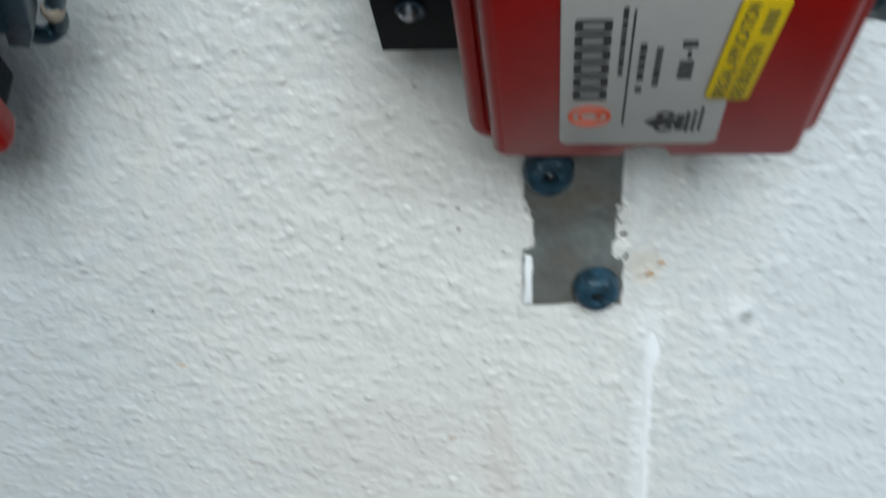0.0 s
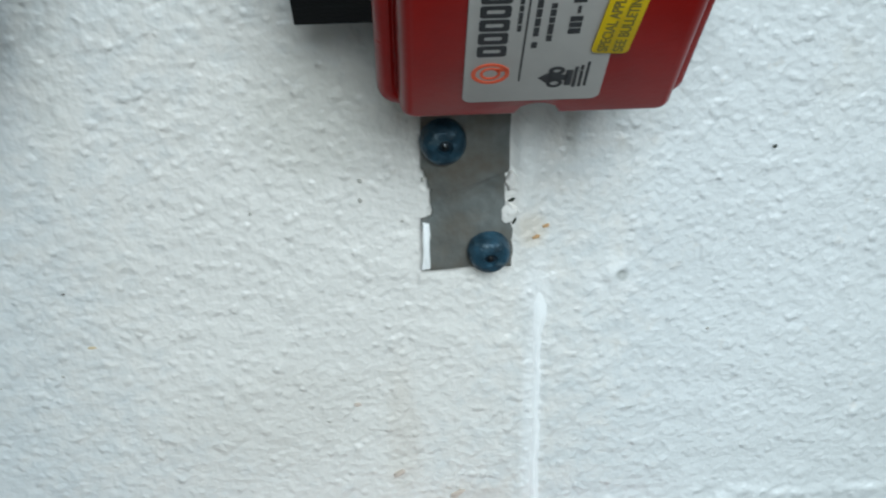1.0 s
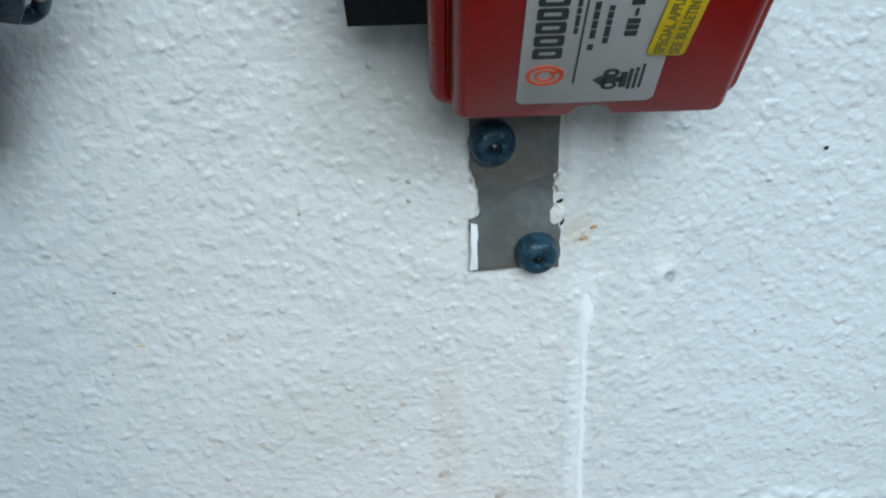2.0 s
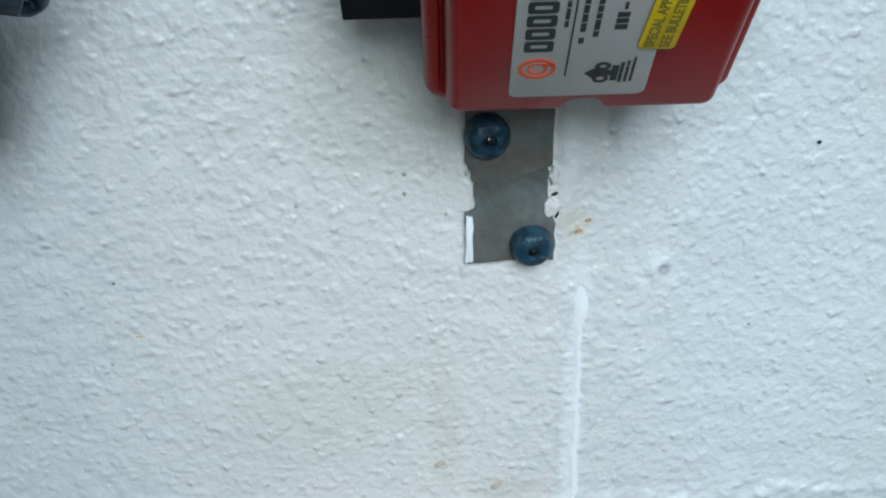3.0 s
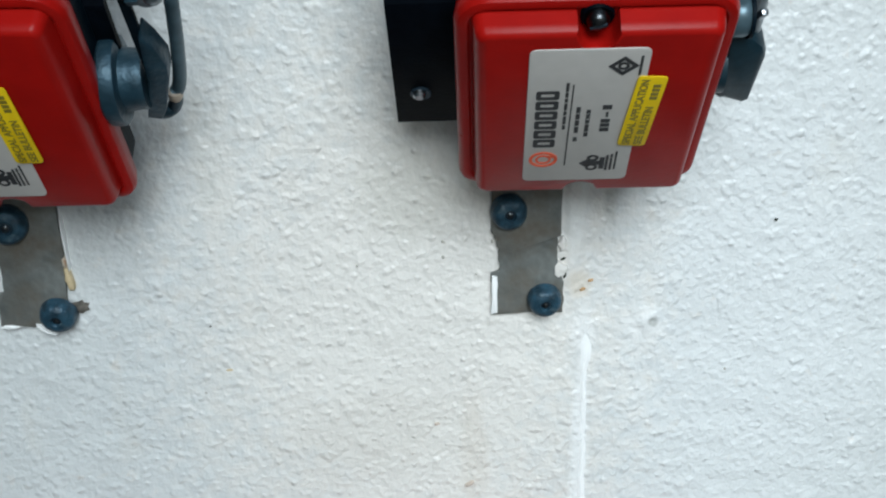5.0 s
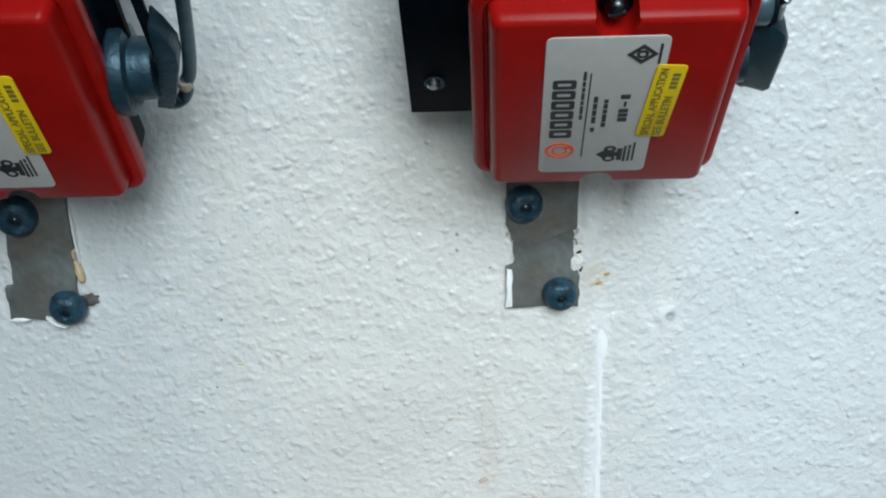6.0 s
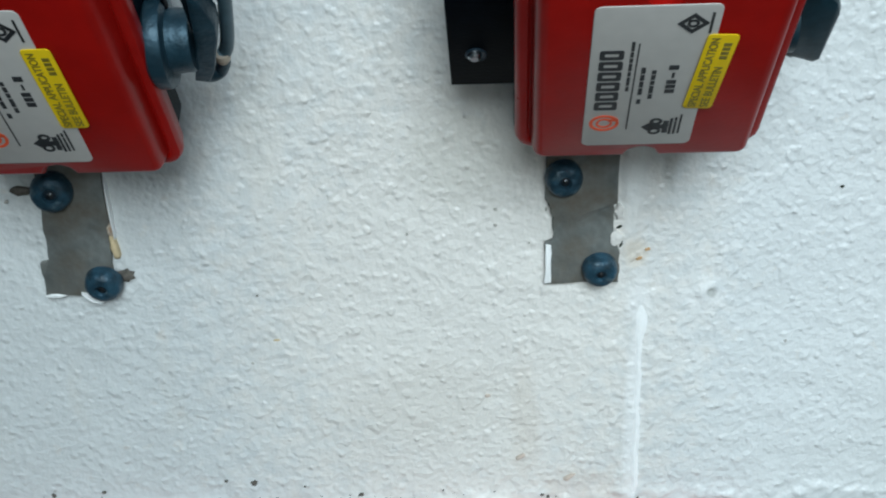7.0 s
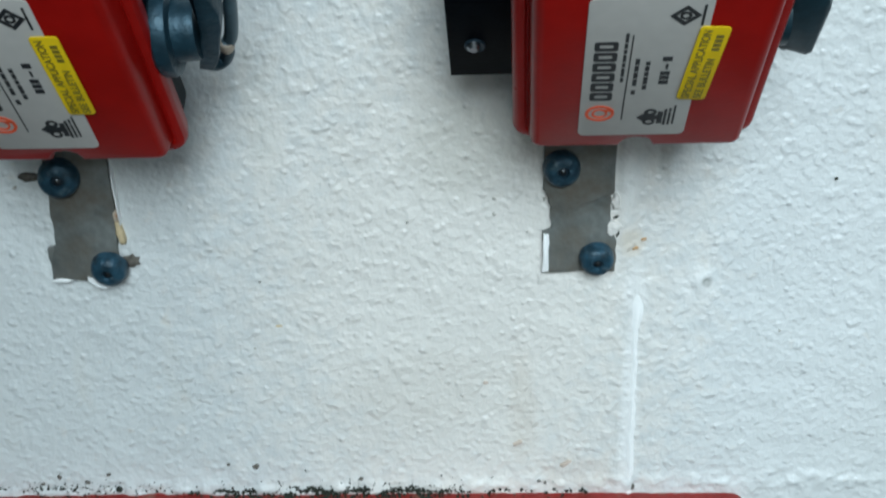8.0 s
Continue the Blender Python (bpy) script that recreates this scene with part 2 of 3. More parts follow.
def turned(profile, seg=32, bm=None, wobble=0.0):
    """A turned body round z: profile of (radius, z) from bottom to top."""
    rnd = random.Random(len(profile) * 7 + seg)
    jit = [1 + wobble * rnd.uniform(-1, 1) for _ in range(seg)]
    loops = [[(r * jit[i] * math.cos(2 * math.pi * i / seg), r * jit[i] * math.sin(2 * math.pi * i / seg), z) for i in range(seg)]
             for r, z in profile]
    return loft(loops, bm=bm)


def moved(bm, m):
    bm.transform(m)
    return bm


def tube(points, radius, seg=14, bm=None, ripple=0.0):
    """A round tube along points, with an optional ripple for corrugation."""
    pts = [Vector(p) for p in points]
    loops = []
    up = Vector((0, 0, 1))
    for i, p in enumerate(pts):
        d = (pts[min(i + 1, len(pts) - 1)] - pts[max(i - 1, 0)]).normalized()
        a = d.cross(up).normalized()
        c = d.cross(a).normalized()
        r = radius + (ripple if i % 2 else -ripple)
        loops.append([p + a * r * math.cos(2 * math.pi * k / seg) + c * r * math.sin(2 * math.pi * k / seg) for k in range(seg)])
    return loft(loops, bm=bm)


def along(points, n):
    """n points on a smooth curve through the given ones."""
    P = [Vector(p) for p in points]
    P = [2 * P[0] - P[1]] + P + [2 * P[-1] - P[-2]]
    out = []
    for i in range(n):
        t = i / (n - 1) * (len(P) - 3)
        k = min(int(t), len(P) - 4)
        f = t - k
        a, b, c, d = P[k:k + 4]
        out.append(0.5 * (2 * b + (c - a) * f + (2 * a - 5 * b + 4 * c - d) * f * f + (3 * b - a - 3 * c + d) * f ** 3))
    return out


def blob(rnd, rx, rz, h, seg=14, rough=0.25):
    """A low uneven lump on the x-z plane, standing out along -y."""
    jit = [1 + rough * rnd.uniform(-1, 1) for _ in range(seg)]
    loops = []
    for k, y in ((1.0, 0.0006), (0.97, -h * 0.45), (0.8, -h * 0.85), (0.45, -h)):
        loops.append([(rx * k * jit[i] * math.cos(2 * math.pi * i / seg), y, rz * k * jit[i] * math.sin(2 * math.pi * i / seg)) for i in range(seg)])
    return loft(loops)


# ---------------------------------------------------------------- wall and ground
def smooth_noise(rng, nx, nz, cell_x, cell_z):
    """Smoothly joined random values on a grid of nx by nz points."""
    gx, gz = int(nx / cell_x) + 3, int(nz / cell_z) + 3
    g = rng.standard_normal((gz, gx))
    x, z = np.arange(nx) / cell_x, np.arange(nz) / cell_z
    xi, zi = x.astype(int), z.astype(int)
    xf, zf = x - xi, z - zi
    xf, zf = xf * xf * (3 - 2 * xf), zf * zf * (3 - 2 * zf)
    a = g[zi][:, xi] * (1 - xf) + g[zi][:, xi + 1] * xf
    b = g[zi + 1][:, xi] * (1 - xf) + g[zi + 1][:, xi + 1] * xf
    return a * (1 - zf[:, None]) + b * zf[:, None]


def streak_x(z):
    """Where the long paint run lies at height z."""
    return 0.0356 - 0.010 * (z + 0.014) * (z < 0) + 0.00022 * np.sin(z * 260) + 0.00012 * np.sin(z * 610 + 1)


def build_wall():
    x0, x1, z0, z1, step = -0.30, 0.22, -0.17, 0.24, 0.0010
    nx, nz = int((x1 - x0) / step) + 1, int((z1 - z0) / step) + 1
    rng = np.random.default_rng(5)
    X, Z = np.meshgrid(np.linspace(x0, x1, nx), np.linspace(z0, z1, nz))
    h = (0.00007 * smooth_noise(rng, nx, nz, 2.1, 2.3) + 0.00009 * smooth_noise(rng, nx, nz, 3.7, 4.1)
         + 0.00012 * smooth_noise(rng, nx, nz, 9.3, 8.1) + 0.0005 * smooth_noise(rng, nx, nz, 47, 41))
    # the paint run: a thin bead, thicker at its head, with a faint step beside it
    d = X - streak_x(Z)
    h += np.clip((-0.03 - Z) / 0.02, 0, 1) * 0.0004 * np.exp(-((d + 0.0055) / 0.0008) ** 2)
    h += 0.0013 * np.exp(-((X - 0.0305) / 0.0032) ** 4) * np.clip((Z - 0.0) / 0.02, 0, 1)
    h *= 1 - 0.9 * np.exp(-(d / 0.0030) ** 2) * np.clip((0.004 - Z) / 0.006, 0, 1)
    # a lump with a small pit
    h += 0.0013 * np.exp(-((X - 0.0605) / 0.0042) ** 2 - ((Z + 0.0050) / 0.0038) ** 2)
    h -= 0.0016 * np.exp(-((X - 0.0617) / 0.0013) ** 2 - ((Z + 0.0058) / 0.0012) ** 2)
    # ragged build-up of paint along the foot
    h += 0.0007 * np.exp(-((Z + 0.098) / 0.004) ** 2) * (1 + 0.8 * smooth_noise(rng, nx, nz, 4, 3))
    for _ in range(520):
        bx, bz, r = rng.uniform(x0, x1), rng.uniform(z0, z1), rng.uniform(0.0010, 0.0020)
        i0, i1 = int((bx - x0 - 0.006) / step), int((bx - x0 + 0.006) / step)
        k0, k1 = int((bz - z0 - 0.006) / step), int((bz - z0 + 0.006) / step)
        s = (slice(max(k0, 0), k1), slice(max(i0, 0), i1))
        h[s] += rng.uniform(0.0002, 0.0007) * np.exp(-((X[s] - bx) ** 2 + (Z[s] - bz) ** 2) / r ** 2)
    edge = np.minimum(np.minimum(X - x0, x1 - X), np.minimum(Z - z0, z1 - Z))
    h *= np.clip(edge / 0.02, 0, 1)
    V = np.stack([X, -h, Z], -1).reshape(-1, 3)
    i = np.arange(nz - 1)[:, None] * nx + np.arange(nx - 1)[None, :]
    F = np.stack([i, i + 1, i + nx + 1, i + nx], -1).reshape(-1, 4)
    # the rest of the wall round the patch, its back and its edges
    W = 1.4
    top, low = 1.5, -1.1
    big = [(-W, 0, low), (x0, 0, low), (x1, 0, low), (W, 0, low), (-W, 0, z0), (W, 0, z0), (-W, 0, z1), (W, 0, z1),
           (-W, 0, top), (x0, 0, top), (x1, 0, top), (W, 0, top),
           (-W, 0.2, low), (W, 0.2, low), (W, 0.2, top), (-W, 0.2, top)]
    n = len(V)
    c00, c10, c01, c11 = 0, nx - 1, (nz - 1) * nx, nz * nx - 1
    b = lambda k: n + k
    around = [(b(0), b(1), c00, b(4)), (b(2), b(3), b(5), c10), (b(4), c00, c01, b(6)), (c10, b(5), b(7), c11),
              (b(6), c01, b(9), b(8)), (c11, b(7), b(11), b(10)), (b(1), b(2), c10, c00), (c01, c11, b(10), b(9)),
              (b(12), b(15), b(14), b(13)), (b(8), b(11), b(14), b(15)), (b(0), b(12), b(13), b(3))]
    me = bpy.data.meshes.new("wall_north")
    me.from_pydata(V.tolist() + big, [], F.tolist() + around)
    me.materials.append(WALL)
    me.shade_smooth()
    return tagged(new("wall_north", me), "white painted masonry wall with lumpy thick paint", "wall", kind="structure")


build_wall()


# unseen side walls, added to dim and tint the light at both edges
def build_shade_wall(name, x0, x1, depth, label):
    bm = bmesh.new()
    loft([[(x, y, z) for x, y in ((x0, 0.0), (x1, 0.0), (x1, -depth), (x0, -depth))] for z in (-1.1, 1.5)], bm=bm)
    bmesh.ops.bevel(bm, geom=[e for e in bm.edges if abs(e.verts[0].co.z - e.verts[1].co.z) > 1 and e.verts[0].co.y < -0.1], offset=0.012, segments=3, affect="EDGES")
    return tagged(new(name, mesh_of(name, bm, SHADE_WALL)), label, "wall", kind="structure")


build_shade_wall("shade_wall_east", 0.27, 0.50, 0.26, "unseen dark blue-green side wall added for shading")
build_shade_wall("shade_wall_west", -0.50, -0.250, 1.50, "unseen dark blue-green side wall added for shading")

gb = bmesh.new()
bmesh.ops.create_grid(gb, x_segments=8, y_segments=8, size=300)
ground = new("ground", mesh_of("ground", gb, GROUND, 0))
ground.location = (0, 0, -1.1)
tagged(ground, "worn grey concrete ground before the wall", "ground", kind="structure")


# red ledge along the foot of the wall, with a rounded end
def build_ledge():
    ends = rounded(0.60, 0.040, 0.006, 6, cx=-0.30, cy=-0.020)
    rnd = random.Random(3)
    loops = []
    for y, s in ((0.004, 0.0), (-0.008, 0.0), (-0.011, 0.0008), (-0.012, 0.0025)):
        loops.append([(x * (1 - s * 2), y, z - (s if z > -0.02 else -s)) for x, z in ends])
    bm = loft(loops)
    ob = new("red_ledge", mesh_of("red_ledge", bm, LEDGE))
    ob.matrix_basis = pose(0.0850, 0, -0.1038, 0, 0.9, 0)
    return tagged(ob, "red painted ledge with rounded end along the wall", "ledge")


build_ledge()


# ---------------------------------------------------------------- wall straps
def ragged(pts, rnd, n=6, amp=0.0004):
    """Breaks straight edges of an outline into small uneven steps."""
    out = []
    for (xa, za), (xb, zb) in zip(pts, pts[1:] + pts[:1]):
        for k in range(n):
            f = k / n
            out.append((xa + (xb - xa) * f + rnd.uniform(-amp, amp), za + (zb - za) * f + rnd.uniform(-amp, amp)))
    return out


STAND = Matrix.Rotation(radians(90), 4, "X")      # turns z (up) to -y, out of the wall, and y to z


def bolt_parts(parent, x, z, r, tilt, height=0.0062):
    """A round-headed bolt with a washer and a recessed middle."""
    at = Matrix.Translation((x, -0.0022, z)) @ pose(0, 0, 0, tilt[0], 0, tilt[1]) @ STAND
    head = part("bolt", moved(turned([(r, 0.0), (r * 1.01, 0.0014), (r * 0.98, 0.0028), (r * 0.92, height * 0.70), (r * 0.82, height * 0.86),
                                      (r * 0.66, height * 0.97), (r * 0.52, height), (r * 0.34, height), (r * 0.29, height - 0.0005),
                                      (r * 0.25, height - 0.0018)], 28, wobble=0.012), at), BOLT, parent, "blue-grey round bolt head")
    part("recess", moved(turned([(r * 0.27, height - 0.0032), (r * 0.27, height - 0.0012), (r * 0.15, height - 0.0010)], 18), at), SOCKET, head)
    part("bolt_tip", moved(turned([(r * 0.17, height - 0.003), (r * 0.16, height - 0.0006), (r * 0.06, height - 0.0002)], 12), at), SCREW, head)


def strap(at, outline, seed, label):
    ob = thing("mounting_strap", at, label, "bracket", "wall straps")
    rnd = random.Random(seed)
    bm = moved(slab(ragged(outline, rnd), -0.001, 0.0022, 0.0003), STAND)
    part("plate", bm, STEEL, ob)
    return ob


right = strap(pose(0, 0, 0), [(-0.0010, 0.0004), (0.0265, 0.0004), (0.0262, 0.0130), (0.0236, 0.0200), (0.0240, 0.0310), (0.0252, 0.0330),
                              (0.0248, 0.0900), (-0.0008, 0.0900), (-0.0008, 0.0340), (0.0018, 0.0270), (0.0018, 0.0180), (-0.0010, 0.0170)], 4,
              "bare grey steel strap on the wall, ragged paint at its edges")
bolt_parts(right, 0.0190, 0.0068, 0.0065, (12, 0))
bolt_parts(right, 0.0052, 0.0426, 0.0068, (4, 2))

left = strap(pose(-0.1855, 0, 0), [(-0.0018, 0.0012), (0.0235, 0.0002), (0.0245, 0.0130), (0.0255, 0.0300), (0.0262, 0.0900), (0.0020, 0.0900),
                                   (0.0018, 0.0330), (0.0015, 0.0150), (-0.0016, 0.0140)], 9,
             "bare grey steel strap on the wall, chipped paint at its foot")
bolt_parts(left, 0.0210, 0.0066, 0.0069, (16, 0))
bolt_parts(left, 0.0075, 0.0428, 0.0075, (4, 8))


def lump(name, x, z, rx, rz, h, mat, label, category, seed, turn=0.0, y=0.0, group=""):
    ob = new(name, mesh_of(name, blob(random.Random(seed), rx, rz, h), mat))
    ob.matrix_basis = pose(x, y, z, 0, turn, 0)
    return tagged(ob, label, category, group)


# paint left on the edges of the straps
flake = new("paint_flake", mesh_of("paint_flake", moved(slab(ragged([(-0.0013, 0.0008), (0.0010, 0.0012), (0.0012, 0.0160), (-0.0008, 0.0166)], random.Random(1), 5, 0.00022),
                                                             0.0020, 0.0034, 0.0004), STAND), FLAKE))
tagged(flake, "white paint flake standing on a strap's edge", "paint flake")
lump("paint_lobe", 0.0250, 0.0178, 0.0027, 0.0036, 0.0028, WALL, "white paint lobe lapping over a strap", "paint", 2)
lump("paint_lobe", 0.0256, 0.0285, 0.0019, 0.0030, 0.0028, WALL, "white paint lobe lapping over a strap", "paint", 3)
lump("paint_chip", -0.1838, 0.0006, 0.0040, 0.0011, 0.0026, FLAKE, "white paint chip under a strap's foot", "paint", 5, 4)
lump("paint_chip", -0.1700, -0.0002, 0.0042, 0.0008, 0.0050, FLAKE, "white paint crumb beside a bolt", "paint", 6, 30)
lump("paint_sliver", -0.1590, 0.0340, 0.0006, 0.0120, 0.0026, FLAKE, "white paint sliver along a strap's edge", "paint", 17, -2)
lump("sealant", -0.1594, 0.0196, 0.0016, 0.0066, 0.0024, CREAM, "dried cream sealant along a strap's edge", "sealant", 7, -6)
lump("rust_flake", -0.1600, 0.0262, 0.0010, 0.0030, 0.0025, RUSTY, "rusty flake along a strap's edge", "rust", 21, -4)
lump("dirt_scar", -0.1570, 0.0075, 0.0032, 0.0028, 0.0008, SCAR, "dark scar in the paint beside a bolt", "stain", 8)
lump("dirt_scar", -0.1905, 0.0420, 0.0040, 0.0018, 0.0012, SCAR, "dark smear beside an upper bolt", "stain", 18)
lump("dirt_scar", 0.0270, 0.0150, 0.0006, 0.0017, 0.0012, MOSS, "dark crack beside a paint lobe", "stain", 19, 15)
lump("dirt_scar", 0.0262, 0.0218, 0.0011, 0.0005, 0.0012, MOSS, "dark crack beside a paint lobe", "stain", 20, -25)
lump("rust_spot", 0.0340, 0.0088, 0.0014, 0.0007, 0.0005, RUST, "small rust spot on white paint", "stain", 9, -20)
lump("rust_spot", 0.0370, 0.0124, 0.0012, 0.0006, 0.0005, RUST, "small rust spot on white paint", "stain", 10, -25)
lump("rust_spot", -0.1033, -0.0214, 0.0016, 0.0006, 0.0004, CREAM, "faint rust spot on white paint", "stain", 11)
lump("dirt_speck", 0.1063, 0.0352, 0.0007, 0.0006, 0.0009, MOSS, "dark dirt speck on white paint", "speck", 12)
lump("dirt_speck", -0.1090, -0.0023, 0.0006, 0.0004, 0.0006, SCAR, "dark dirt speck on white paint", "speck", 13)
lump("rust_spot", -0.0100, -0.0776, 0.0022, 0.0009, 0.0004, SCUFF, "faint brown scuff on white paint", "stain", 61, -35)
lump("rust_spot", 0.0097, -0.0880, 0.0026, 0.0010, 0.0004, SCUFF, "faint brown scuff on white paint", "stain", 62, -30)
lump("rust_spot", -0.0229, -0.0487, 0.0012, 0.0006, 0.0004, SCUFF, "faint rust spot on white paint", "stain", 63)
for x, z, r, seed in ((-0.1134, -0.0312, 0.0005, 71), (-0.0191, 0.0298, 0.0005, 72), (-0.0192, 0.0236, 0.0006, 73), (-0.0006, 0.0293, 0.0005, 74), (0.0919, -0.0275, 0.0005, 75),
                      (0.0042, -0.0434, 0.0004, 76), (-0.1964, 0.0378, 0.0006, 77), (-0.0518, 0.0208, 0.0004, 78), (-0.0068, 0.0162, 0.0004, 79), (-0.1328, -0.0342, 0.0004, 80)):
    lump("paint_pit", x, z, r * 1.3, r, 0.0003, PIT, "tiny dark pit in the white paint", "speck", seed, seed * 23.0, group="paint pits")
lump("dirt_speck", -0.1182, -0.0868, 0.0015, 0.0013, 0.0007, SCAR, "dark dirt speck on white paint", "speck", 14)


for x, z, rx, rz, m, seed in ((-0.1766, -0.0972, 0.0014, 0.0013, MOSS, 41), (-0.2005, -0.0905, 0.0010, 0.0013, SCAR, 42), (-0.1890, -0.0930, 0.0014, 0.0010, SCAR, 43),
                              (-0.2080, -0.0935, 0.0013, 0.0008, SCAR, 44), (-0.1800, -0.0895, 0.0010, 0.0006, SCAR, 45), (-0.1295, -0.0855, 0.0007, 0.0006, SCAR, 46),
                              (-0.0750, -0.0938, 0.0011, 0.0007, SCAR, 47), (-0.0010, -0.0960, 0.0009, 0.0006, SCAR, 48), (0.0015, -0.0970, 0.0007, 0.0006, SCAR, 49),
                              (0.0372, -0.0995, 0.0018, 0.0017, SCAR, 50)):
    lump("dirt_speck", x, z, rx, rz, 0.0007, m, "dark dirt speck low on the white wall", "speck", seed, group="low specks")


# fresh paint: a long run down the wall with a thick head, and dabs beside it
def build_run():
    loops = []
    rnd = random.Random(31)
    for i in range(90):
        f = i / 89
        z = -0.0040 - 0.1010 * f
        head = math.exp(-((z + 0.0165) / 0.0070) ** 2)
        w = (0.0020 + 0.0022 * head + 0.00016 * math.sin(i * 0.9) + 0.0003 * rnd.random()) * min(1, 0.8 + i / 60)
        hgt = (0.0006 + 0.0004 * head) * min(1, i / 22) - 0.0004 * max(0, 1 - i / 12)
        x = float(streak_x(z)) + 0.0004 * head
        loops.append([(x + w * (1 - k / 6), 0.0003 - (0.0003 + hgt) * math.sin(math.pi * k / 12) ** 2, z) for k in range(13)]
                     + [(x - w * 0.5, 0.0012, z), (x + w * 0.5, 0.0012, z)])
    ob = new("paint_run", mesh_of("paint_run", loft(loops), FLAKE, 70))
    return tagged(ob, "glossy white paint run down the wall", "paint run")


build_run()


# mould along the foot of the wall
def build_moss():
    rnd = random.Random(21)
    bm = bmesh.new()
    for k in range(1300):
        x = rnd.choice((rnd.uniform(-0.24, 0.02), rnd.uniform(-0.135, -0.030), rnd.uniform(-0.135, -0.030), rnd.gauss(-0.080, 0.025), rnd.gauss(-0.198, 0.012)))
        base = -0.1030 - (x - 0.085) * 0.0157
        tall = 0.0009 + 0.0005 * math.sin(x * 310) + 0.0028 * (rnd.random() < 0.14)
        up = abs(rnd.gauss(0, tall)) if x > -0.15 else abs(rnd.gauss(0.001, 0.0026))
        r = rnd.uniform(0.00018, 0.00075) * (1 if up < 0.003 else 0.6) * (1 if x > -0.15 else 0.7)
        m = Matrix.Translation((x, rnd.uniform(-0.0050, 0.0) if up < 0.0004 else -0.0004, base + up)) @ pose(0, 0, 0, 0, rnd.uniform(0, 180), 0) @ Matrix.Diagonal((r * rnd.uniform(0.8, 2.0), r * 0.7, r, 1))
        bmesh.ops.create_icosphere(bm, subdivisions=1, radius=1, matrix=m)
    ob = new("mould", mesh_of("mould", bm, MOSS))
    return tagged(ob, "dark mould speckles along the foot of the wall", "mould", kind="stuff")


build_moss()


# ---------------------------------------------------------------- supervisory switches
W, H = 0.0644, 0.0786
SIDE = (0.0066, 0.0060, 0.0064, 0.0056)           # how far the rim stands out: left, right, foot, top


def cover_loop(k, z, r, top_notch, foot_notch=True):
    """One outline of the cover: the face's rectangle grown by k times the rim, with a notch for the screw and one in the foot."""
    l, rt, ft, tp = (k * s for s in SIDE)
    x0, x1, y0, y1 = -l, W + rt, -ft - 0.0009, H + tp
    pts = []

    def arc(cx, cy, a0, r):
        for i in range(6):
            a = radians(a0 + 18 * i)
            pts.append((cx + r * math.cos(a), cy + r * math.sin(a), z))

    grow = max(0.0, -k) * 0.003
    c, hw = 0.0325, 0.0053 + grow
    deep = (0.0040 + grow - y0) if foot_notch else 0.0
    for i in range(9):
        f = i / 8
        pts.append((c - hw + 2 * hw * f, y0 + deep * math.sin(math.pi * f) ** 0.45, z))
    rr = r * (1.0 if top_notch else 1.45)           # the rim's upper corners are rounder
    arc(x1 - r, y0 + r, -90, r)
    arc(x1 - rr, y1 - rr, 0, rr)
    c, hw = 0.0318, 0.0056 + grow
    deep = (y1 - (0.0712 - grow)) if top_notch else 0.0
    for i in range(11):
        f = i / 10
        pts.append((c + hw - 2 * hw * f, y1 - deep * math.sin(math.pi * f) ** 0.5, z))
    arc(x0 + rr, y1 - rr, 90, rr)
    arc(x0 + r, y0 + r, 180, r)
    return pts


def cover_mesh():
    steps = [(0.80, -0.0150, 0.0060, False), (0.88, -0.0146, 0.0064, False), (0.98, -0.0106, 0.0068, False), (0.96, -0.0090, 0.0068, False),
             (0.84, -0.0076, 0.0062, False), (0.60, -0.0070, 0.0054, False), (0.42, -0.0071, 0.0044, False), (0.32, -0.0079, 0.0040, False),
             (0.27, -0.0079, 0.0034, True), (0.23, -0.0068, 0.0032, True), (0.16, -0.0034, 0.0030, True), (0.07, -0.0013, 0.0028, True),
             (-0.08, -0.0003, 0.0024, True), (-0.24, 0.0, 0.0018, True)]
    return loft([cover_loop(*s) for s in steps], caps=(False, True))


def bar(cx, cy, w, h, z0=0.0004, z1=0.00055):
    return slab([(cx - w / 2, cy - h / 2), (cx + w / 2, cy - h / 2), (cx + w / 2, cy + h / 2), (cx - w / 2, cy + h / 2)], z0, z1, 0.00002)


def join(*bms):
    out = bms[0]
    for other in bms[1:]:
        me = bpy.data.meshes.new("scrap")
        other.to_mesh(me)
        other.free()
        out.from_mesh(me)
        bpy.data.meshes.remove(me)
    return out


def ring(cx, cy, rx, ry, w, z0, z1, seg=28):
    o = [(cx + rx * math.cos(2 * math.pi * i / seg), cy + ry * math.sin(2 * math.pi * i / seg)) for i in range(seg)]
    n = [(cx + (rx - w) * math.cos(2 * math.pi * i / seg), cy + (ry - w) * math.sin(2 * math.pi * i / seg)) for i in range(seg)]
    return loft([[(*p, z0) for p in o], [(*p, z1) for p in o], [(*p, z1) for p in n], [(*p, z0) for p in n]], caps=(False, False))


def text_mesh(words, size, at, z, turn=90):
    cu = bpy.data.curves.new("words", "FONT")
    cu.body, cu.size, cu.extrude, cu.offset = words, size, 0.00004, size * 0.024
    cu.align_x, cu.align_y = "LEFT", "CENTER"
    tmp = new("words", cu)
    me = bpy.data.meshes.new_from_object(tmp)
    bpy.data.objects.remove(tmp)
    bm = bmesh.new()
    bm.from_mesh(me)
    bpy.data.meshes.remove(me)
    bm.transform(pose(at[0], at[1], z, 0, 0, turn))
    return bm


